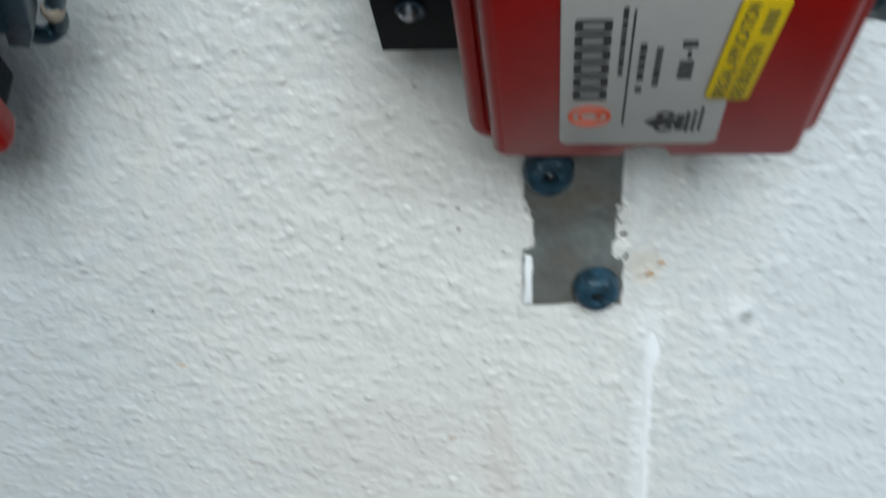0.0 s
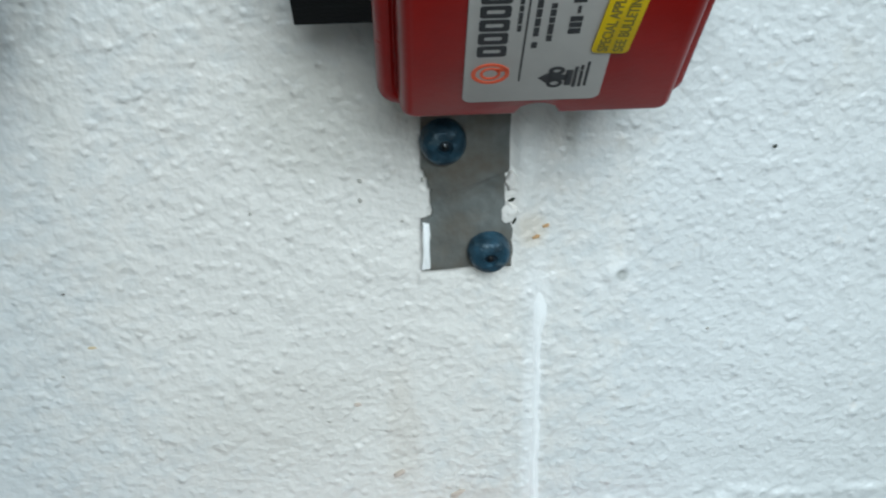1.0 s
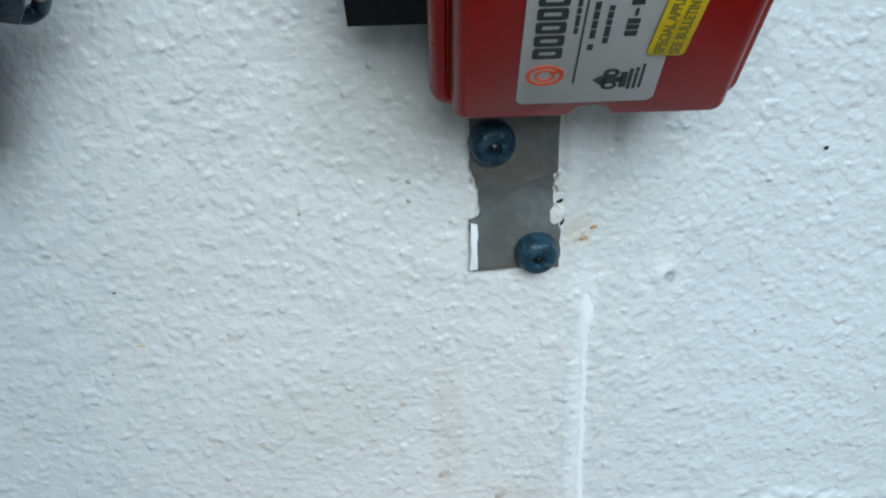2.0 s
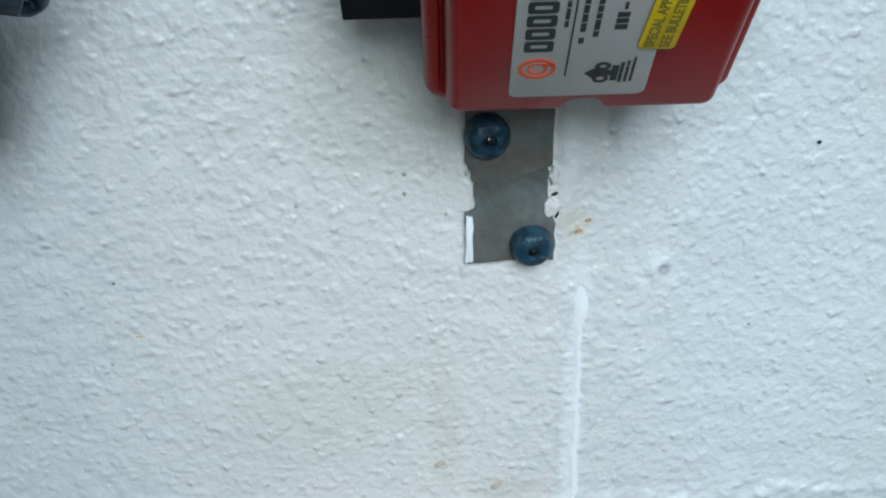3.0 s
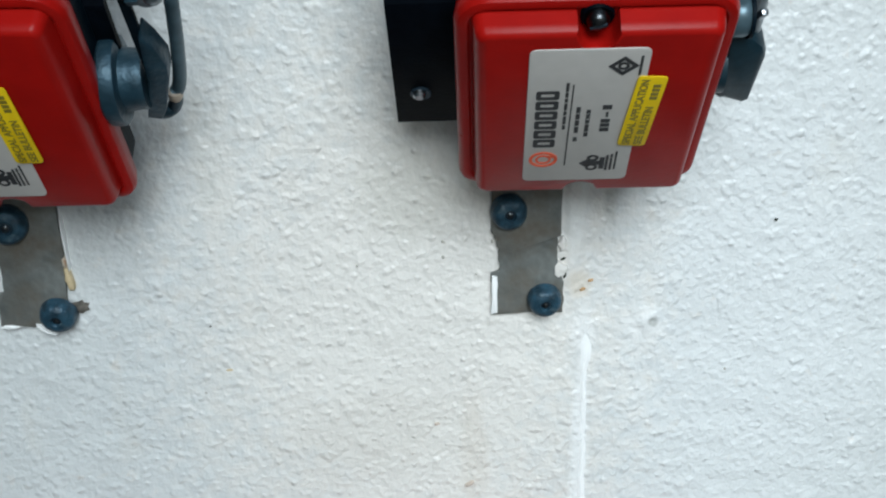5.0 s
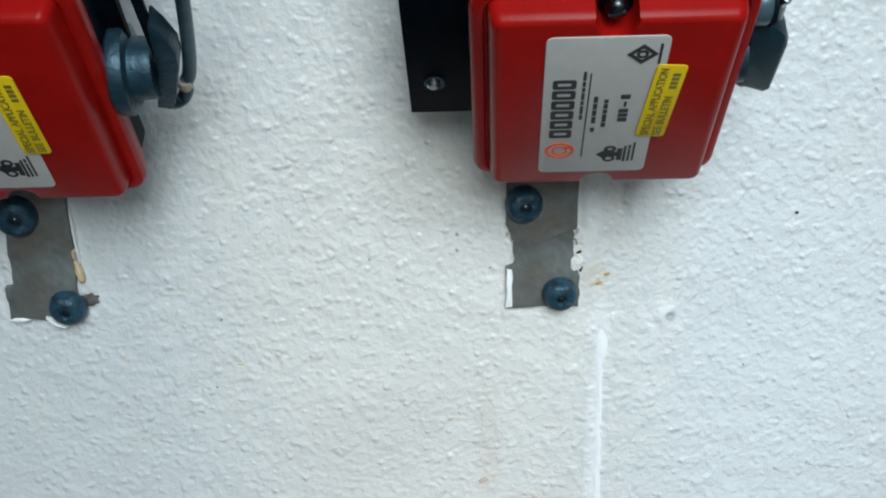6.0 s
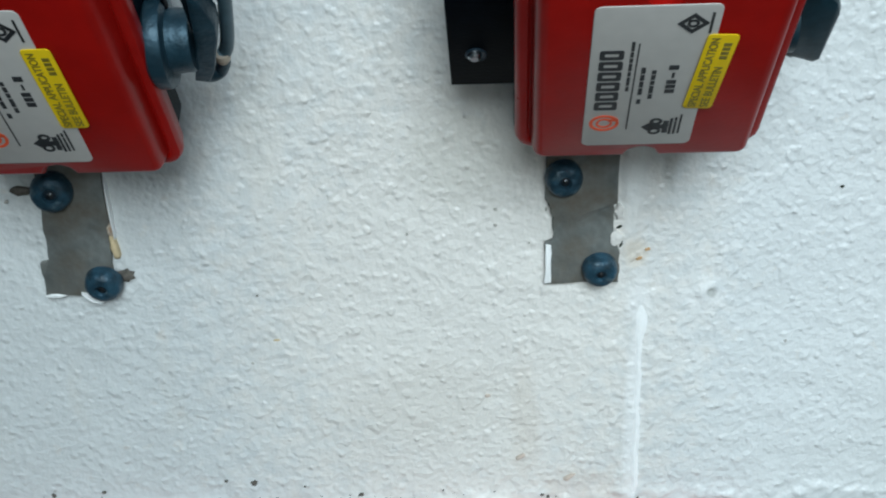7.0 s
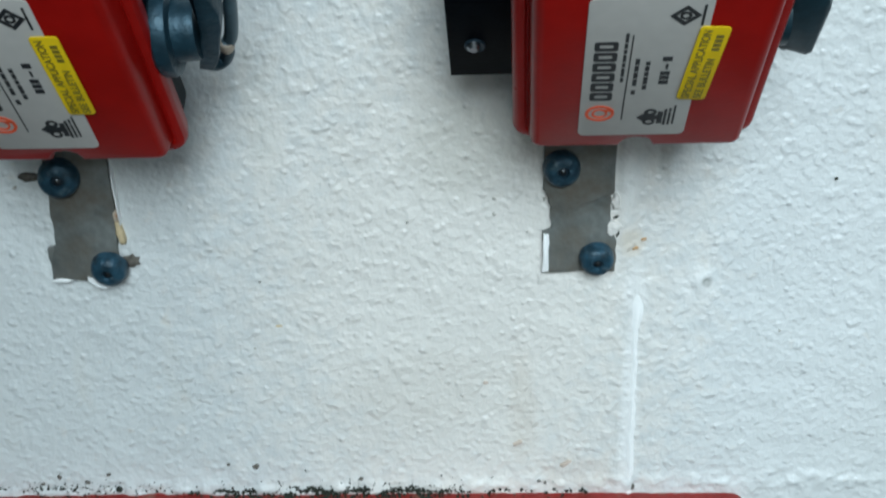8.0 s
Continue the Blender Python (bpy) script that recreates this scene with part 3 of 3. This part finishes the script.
def label_parts(box, lab, yel, yel_turn):
    """The maker's plate and the yellow sticker; lab and yel are their middles on the face."""
    w, h = 0.0326, 0.0665
    plate = part("maker_label", slab(rounded(w, h, 0.0022, 5, *lab), 0.0001, 0.0004, 0.0001), PAPER, box, "grey-white printed label")
    x, y = lab[0] - w / 2, lab[1] - h / 2

    def printed(name, bm, mat=INK):
        part(name, bm, mat, plate, smooth=0)

    # maker's mark and name as plain shapes, reading upwards
    printed("maker_mark", ring(x + 0.0060, y + 0.0125, 0.0044, 0.0042, 0.0010, 0.0004, 0.00055), ORANGE)
    printed("maker_mark", bar(x + 0.0086, y + 0.0140, 0.0030, 0.0012), ORANGE)
    printed("maker_mark", ring(x + 0.0060, y + 0.0125, 0.0024, 0.0024, 0.0007, 0.0004, 0.00055), ORANGE)
    for i in range(6):
        cy = y + 0.0216 + 0.0049 * i
        out, inn = rounded(0.0066, 0.0041, 0.0008, 3, x + 0.0058, cy), rounded(0.0038, 0.0015, 0.0004, 3, x + 0.0058, cy)
        printed("printed_block", loft([[(*p, 0.0004) for p in out], [(*p, 0.00055) for p in out], [(*p, 0.00055) for p in inn], [(*p, 0.0004) for p in inn]], caps=(False, False)))
    printed("rule", bar(x + 0.0128, y + 0.0300, 0.0004, 0.042))
    rnd = random.Random(8)
    for lx, y0, y1, tw in ((0.0112, 0.0290, 0.0520, 0.0009), (0.0150, 0.0225, 0.0250, 0.0012), (0.0150, 0.0270, 0.0400, 0.0012),
                           (0.0180, 0.0250, 0.0375, 0.0012)):
        yy = y0
        while yy < y1:
            d = rnd.uniform(0.0016, 0.0040)
            printed("printed_bar", bar(x + lx, y + yy + d / 2, tw, d))
            yy += d + 0.0006
    for cy, ch in ((0.0285, 0.0018), (0.0308, 0.0016), (0.0330, 0.0017), (0.0398, 0.0020)):
        printed("printed_bar", bar(x + 0.0232, y + cy, 0.0027, ch))
    printed("printed_bar", bar(x + 0.0234, y + 0.0362, 0.0007, 0.0024))
    # approval marks
    cx, cy = x + 0.0257, y + 0.0590
    dia = [(cx, cy - 0.0042), (cx + 0.0042, cy), (cx, cy + 0.0042), (cx - 0.0042, cy)]
    inn = [(cx + (a - cx) * 0.60, cy + (b - cy) * 0.60) for a, b in dia]
    printed("diamond_mark", loft([[(*p, 0.0004) for p in dia], [(*p, 0.00055) for p in dia], [(*p, 0.00055) for p in inn], [(*p, 0.0004) for p in inn]], caps=(False, False)))
    printed("diamond_middle", ring(cx, cy, 0.0016, 0.0016, 0.0008, 0.0004, 0.00055))
    printed("printed_bar", bar(cx + 0.0047, cy, 0.0007, 0.0085))
    printed("approval_mark", slab([(x + 0.0172, y + 0.0100), (x + 0.0200, y + 0.0070), (x + 0.0206, y + 0.0130)], 0.0004, 0.00055, 0.00002))
    printed("approval_mark", ring(x + 0.0212, y + 0.0076, 0.0019, 0.0018, 0.0009, 0.0004, 0.00055, 16))
    printed("approval_mark", ring(x + 0.0213, y + 0.0128, 0.0019, 0.0017, 0.0010, 0.0004, 0.00055, 16))
    for bx, by, bw, bh in ((0.0218, 0.0100, 0.0046, 0.0022), (0.0243, 0.0098, 0.0016, 0.0064), (0.0258, 0.0100, 0.0008, 0.0085), (0.0271, 0.0092, 0.0007, 0.0066),
                           (0.0271, 0.0139, 0.0007, 0.0018), (0.0284, 0.0112, 0.0006, 0.0100)):
        printed("printed_bar", bar(x + bx, y + by, bw, bh))
    # yellow sticker, which laps over the label
    turn = pose(yel[0], yel[1], 0, 0, 0, yel_turn)
    sticker = part("yellow_sticker", moved(slab(rounded(0.0084, 0.0345, 0.0014, 4), 0.0006, 0.0009, 0.0001), turn), YELLOW, box,
                   "yellow notice sticker with two printed lines")
    for words, lx in (("SPECIAL APPLICATION", -0.0017), ("SEE BULLETIN", 0.0018)):
        part("printed_line", moved(text_mesh(words, 0.0032, (lx, -0.0164), 0.00095), turn), OLIVE, sticker, smooth=0)
    for i in range(4):
        part("printed_bar", moved(bar(0.0018, 0.0074 + 0.0019 * i, 0.0021, 0.0014, 0.0009, 0.00098), turn), OLIVE, sticker, smooth=0)


def switch(at, lab, yel, yel_turn, label):
    ob = thing("valve_switch", at, label, "alarm switch", "valve switches")
    cover = part("cover", cover_mesh(), RED, ob, "red enamelled cover with stepped rim")
    label_parts(ob, lab, yel, yel_turn)
    screw = part("cover_screw", moved(turned([(0.0031, -0.0085), (0.0031, -0.0050), (0.0028, -0.0038), (0.0020, -0.0030), (0.0009, -0.0027)], 22),
                                      Matrix.Translation((0.0318, 0.0782, 0))), SCREW, cover, "domed zinc screw")
    # black disc puts the shade of the screw's recess into colour
    part("washer", moved(turned([(0.0046, -0.0090), (0.0046, -0.0068), (0.0042, -0.0062), (0.0032, -0.0064)], 24), Matrix.Translation((0.0318, 0.0778, 0))), BLACK, cover, "black disc for the shade round the screw")
    part("slot", moved(bar(0, 0, 0.0046, 0.0007, -0.0034, -0.0026), Matrix.Translation((0.0318, 0.0782, 0)) @ pose(0, 0, 0, 0, 0, 20)), SOCKET, screw)
    part("housing", slab(rounded(W + 0.0085, H + 0.0085, 0.006, 5, W / 2, H / 2 + 0.0015), -0.0245, -0.0150, 0.0003), HOUSING, ob, "dark cast housing behind the cover")
    # black bracket: a flap behind the housing, bent upright above
    u0, u1, vf = -0.0263, 0.0745, 0.0640
    s, c = math.sin(radians(39.9)), math.cos(radians(39.9))
    th = 0.0028
    bm = slab([(u0, 0.0051), (0.0560, 0.0051), (0.0640, -0.0060), (0.0665, 0.0090), (0.0668, 0.0360), (u1, 0.0450), (u1, vf), (u0, vf)], -0.0243 - th, -0.0243, 0.0003)
    prof = [(vf, -0.0243), (vf + 0.055 * c, -0.0243 - 0.055 * s), (vf + 0.055 * c - th * s, -0.0243 - 0.055 * s - th * c), (vf - th * 0.35, -0.0243 - th)]
    loft([[(u, v, n) for v, n in prof] for u in (u0, u1)], bm=bm)
    flap = part("bracket", bm, BLACK, ob, "black coated steel bracket")
    part("bracket_hole", moved(turned([(0.0032, -0.0006), (0.0034, 0.0002), (0.0030, 0.0005), (0.0022, 0.0004)], 18), Matrix.Translation((-0.0179, 0.0210, -0.0243))), SOCKET, flap)
    part("bracket_rivet", moved(turned([(0.0022, 0.0), (0.0021, 0.0011), (0.0012, 0.0019)], 14), Matrix.Translation((-0.0183, 0.0214, -0.0240))), CHROME, flap)
    # foot of the bracket, which carries it on the wall
    inv = at.inverted()
    foot = bmesh.new()
    o = at.translation
    rim = ((-0.004, 0.062), (0.040, 0.062), (0.040, 0.165), (-0.004, 0.165))
    loft([[tuple(inv @ Vector((o.x + x, y, z))) for x, z in rim] for y in (0.0012, -0.0024)], bm=foot)
    for x in (-0.004, 0.0370):
        tri = [(0.0, 0.074), (0.0, 0.160), (-0.052, 0.150), (-0.0262, 0.092)]
        loft([[tuple(inv @ Vector((o.x + x + d, y, z))) for y, z in tri] for d in (0.0, 0.003)], bm=foot)
    part("bracket_foot", foot, HOUSING, ob, smooth=0)
    return ob


AT_R = pose(-0.0084, -0.0451, 0.0648, 130.53, -0.75, -2.93)
AT_L = pose(-0.1905, -0.0448, 0.0638, 125.70, 0.12, -1.00)
AT_SIDE = pose(-0.1879, -0.0501, 0.0617, 128.51, -2.28, 0.67)      # the connector beside it
switch(AT_R, (0.0301, 0.0398), (0.0470, 0.0437), -4.0, "red alarm switch box with label, clean notched cover, on black bracket")
switch(AT_L, (0.0291, 0.0396), (0.0452, 0.0413), 1.0, "red alarm switch box on black bracket beside grey conduit")


# ---------------------------------------------------------------- conduit connectors
def connector(at):
    """Cast clamp connector on the side of a switch: locknut, throat, clamp cheek, screw above."""
    ob = thing("conduit_connector", at, "blue-grey cast clamp connector with zinc screw on a switch", "connector", "conduit connectors")
    side = Matrix.Translation((0.0718, 0.0335, -0.0240)) @ pose(0, 0, 0, 0, 90, 0)
    part("locknut", moved(turned([(0.0128, -0.004), (0.0138, -0.003), (0.0140, 0.0), (0.0136, 0.0012), (0.0112, 0.0018)], 28, wobble=0.01), side), CAST, ob)
    part("throat", moved(turned([(0.0098, 0.001), (0.0096, 0.0039), (0.0094, 0.0060), (0.0095, 0.0072), (0.0090, 0.0085)], 28), side), CAST, ob)
    high = 0.0640
    cheek = [(0.0775, 0.0205), (0.0815, 0.0192), (0.0842, 0.0240), (0.0886, 0.0390), (0.0890, 0.0450), (0.0868, 0.0525), (0.0845, 0.0575), (0.0838, 0.0570), (0.0815, 0.0370)]
    part("clamp", slab(cheek, -0.0265, -0.0185, 0.0010), CAST, ob)
    hook = along([(0.0775, 0.0140, -0.0270), (0.0797, 0.0105, -0.0285), (0.0824, 0.0105, -0.0300), (0.0842, 0.0140, -0.0300), (0.0846, 0.0175, -0.0298)], 24)
    part("clamp_hook", tube(hook, 0.0023, 12), CAST, ob, "dark hook under the clamp")
    v = high + 0.0095
    part("clamp_strip", moved(slab(rounded(0.0030, 0.034, 0.001, 3), -0.0008, 0.0008, 0.0003), Matrix.Translation((0.0826, v - 0.0175, -0.0225))), HOUSING, ob, "black strip behind the clamp")
    axis = pose(0, 0, 0, 0, 90, 0)
    bolt = part("clamp_screw", moved(turned([(0.0018, -0.0120), (0.0021, -0.0115), (0.0021, 0.0060)], 14), Matrix.Translation((0.0900, v, -0.0215)) @ axis), CAST, ob)
    hexa = [(0.0042 * math.cos(math.pi / 3 * i), 0.0042 * math.sin(math.pi / 3 * i)) for i in range(6)]
    part("nut", moved(slab(hexa, -0.0050, -0.0015, 0.0004), Matrix.Translation((0.0895, v, -0.0215)) @ axis), CAST, bolt)
    face = pose(0, 0, 0, 0, 30, 0)
    part("screw_head", moved(turned([(0.0030, 0.0), (0.0031, 0.0010), (0.0027, 0.0020), (0.0017, 0.0027), (0.0006, 0.0030)], 20),
                             Matrix.Translation((0.0916, v, -0.0200)) @ face), ZINC, bolt)
    part("washer", moved(turned([(0.0050, -0.0012), (0.0052, -0.0002), (0.0049, 0.0003), (0.0030, 0.0003)], 20), Matrix.Translation((0.0913, v, -0.0205)) @ face), ZINC, bolt)
    lip = moved(turned([(0.0020, -0.001), (0.0024, 0.0), (0.0024, 0.0022), (0.0020, 0.0030)], 20, wobble=0.04),
                Matrix.Translation((0.0850, 0.0178, -0.0290)) @ pose(0, 0, 0, -80, 20, 0))
    part("rusted_lip", lip, RUSTY, ob, "rusty bare lip of the clamp")
    return ob


def hidden_connector(at):
    """The same kind of connector, most of it behind its switch: short throat, cheek in a shaded colour, grey washer,
    stud added as a glint.
    """
    ob = thing("conduit_connector", at, "cast clamp connector in a shaded colour, half hidden behind a switch", "connector", "conduit connectors")
    side = Matrix.Translation((0.0690, 0.0335, -0.0240)) @ pose(0, 0, 0, 0, 90, 0)
    part("throat", moved(turned([(0.0098, 0.0), (0.0096, 0.0030), (0.0092, 0.0080)], 28), side), SHADED_CAST, ob)
    cheek = [(0.0755, 0.0215), (0.0802, 0.0192), (0.0862, 0.0166), (0.0880, 0.0178), (0.0888, 0.0410), (0.0868, 0.0460), (0.0820, 0.0505), (0.0755, 0.0510)]
    part("clamp", slab(cheek, -0.0290, -0.0195, 0.0034), SHADED_CAST, ob)
    axis = pose(0, 0, 0, 0, 90, 0)
    disc = part("washer", moved(turned([(0.0030, -0.0042), (0.0058, -0.0040), (0.0064, -0.0030), (0.0064, 0.0), (0.0058, 0.0012), (0.0030, 0.0014)], 28),
                                Matrix.Translation((0.0793, 0.0555, -0.0240)) @ axis), CONDUIT, ob, "grey zinc washer")
    part("washer_seat", moved(turned([(0.0040, 0.0), (0.0067, 0.0001), (0.0067, 0.0011), (0.0040, 0.0012)], 28),
                              Matrix.Translation((0.0803, 0.0555, -0.0240)) @ axis), HOUSING, disc)
    # small chrome stud, tilted to the sky, stands in for glints on the conduit
    part("clamp_screw", moved(turned([(0.0012, -0.004), (0.0013, 0.0), (0.0010, 0.0006), (0.0003, 0.0008)], 16),
                              Matrix.Translation((0.0838, 0.0600, -0.0212)) @ pose(0, 0, 0, -65, 25, 0)), CHROME, ob, "bright metal stud added as a glint")
    part("clamp_nut", moved(turned([(0.0028, -0.0030), (0.0046, -0.0028), (0.0050, -0.0018), (0.0050, 0.0012), (0.0044, 0.0022), (0.0024, 0.0024)], 28),
                            Matrix.Translation((0.0805, 0.0800, -0.0260)) @ pose(0, 0, 0, -70, 0, 12)), SHADED_CAST, ob, "dark zinc nut")
    return ob


def conduit(at, shift, label, r=0.0022, lean=0.0030, mat=CONDUIT):
    pts = along([(0.0840, 0.0180, -0.0290), (0.0872, 0.0230, -0.0300), (0.0896 + lean * 0.25, 0.0400, -0.0305), (0.0912 + lean, 0.0700, -0.0320),
                 (0.0930 + lean * 1.7, 0.1100, -0.0420), (0.0946 + lean * 2.8, 0.1600, -0.0640)], 90)
    ob = new("flexible_conduit", mesh_of("flexible_conduit", tube(pts, r, 14, ripple=0.00008), mat, 60))
    ob.matrix_basis = at @ Matrix.Translation(shift)
    return tagged(ob, label, "conduit", "conduits")


connector(AT_SIDE)
conduit(AT_SIDE, (0, 0, 0), "grey flexible conduit rising from a clamp connector")
hidden_connector(AT_R @ Matrix.Translation((-0.0022, 0, 0)))
conduit(AT_R, (-0.0075, 0.0, 0.0045), "pale grey conduit rising beside a switch", 0.0027, -0.0030, PALE)
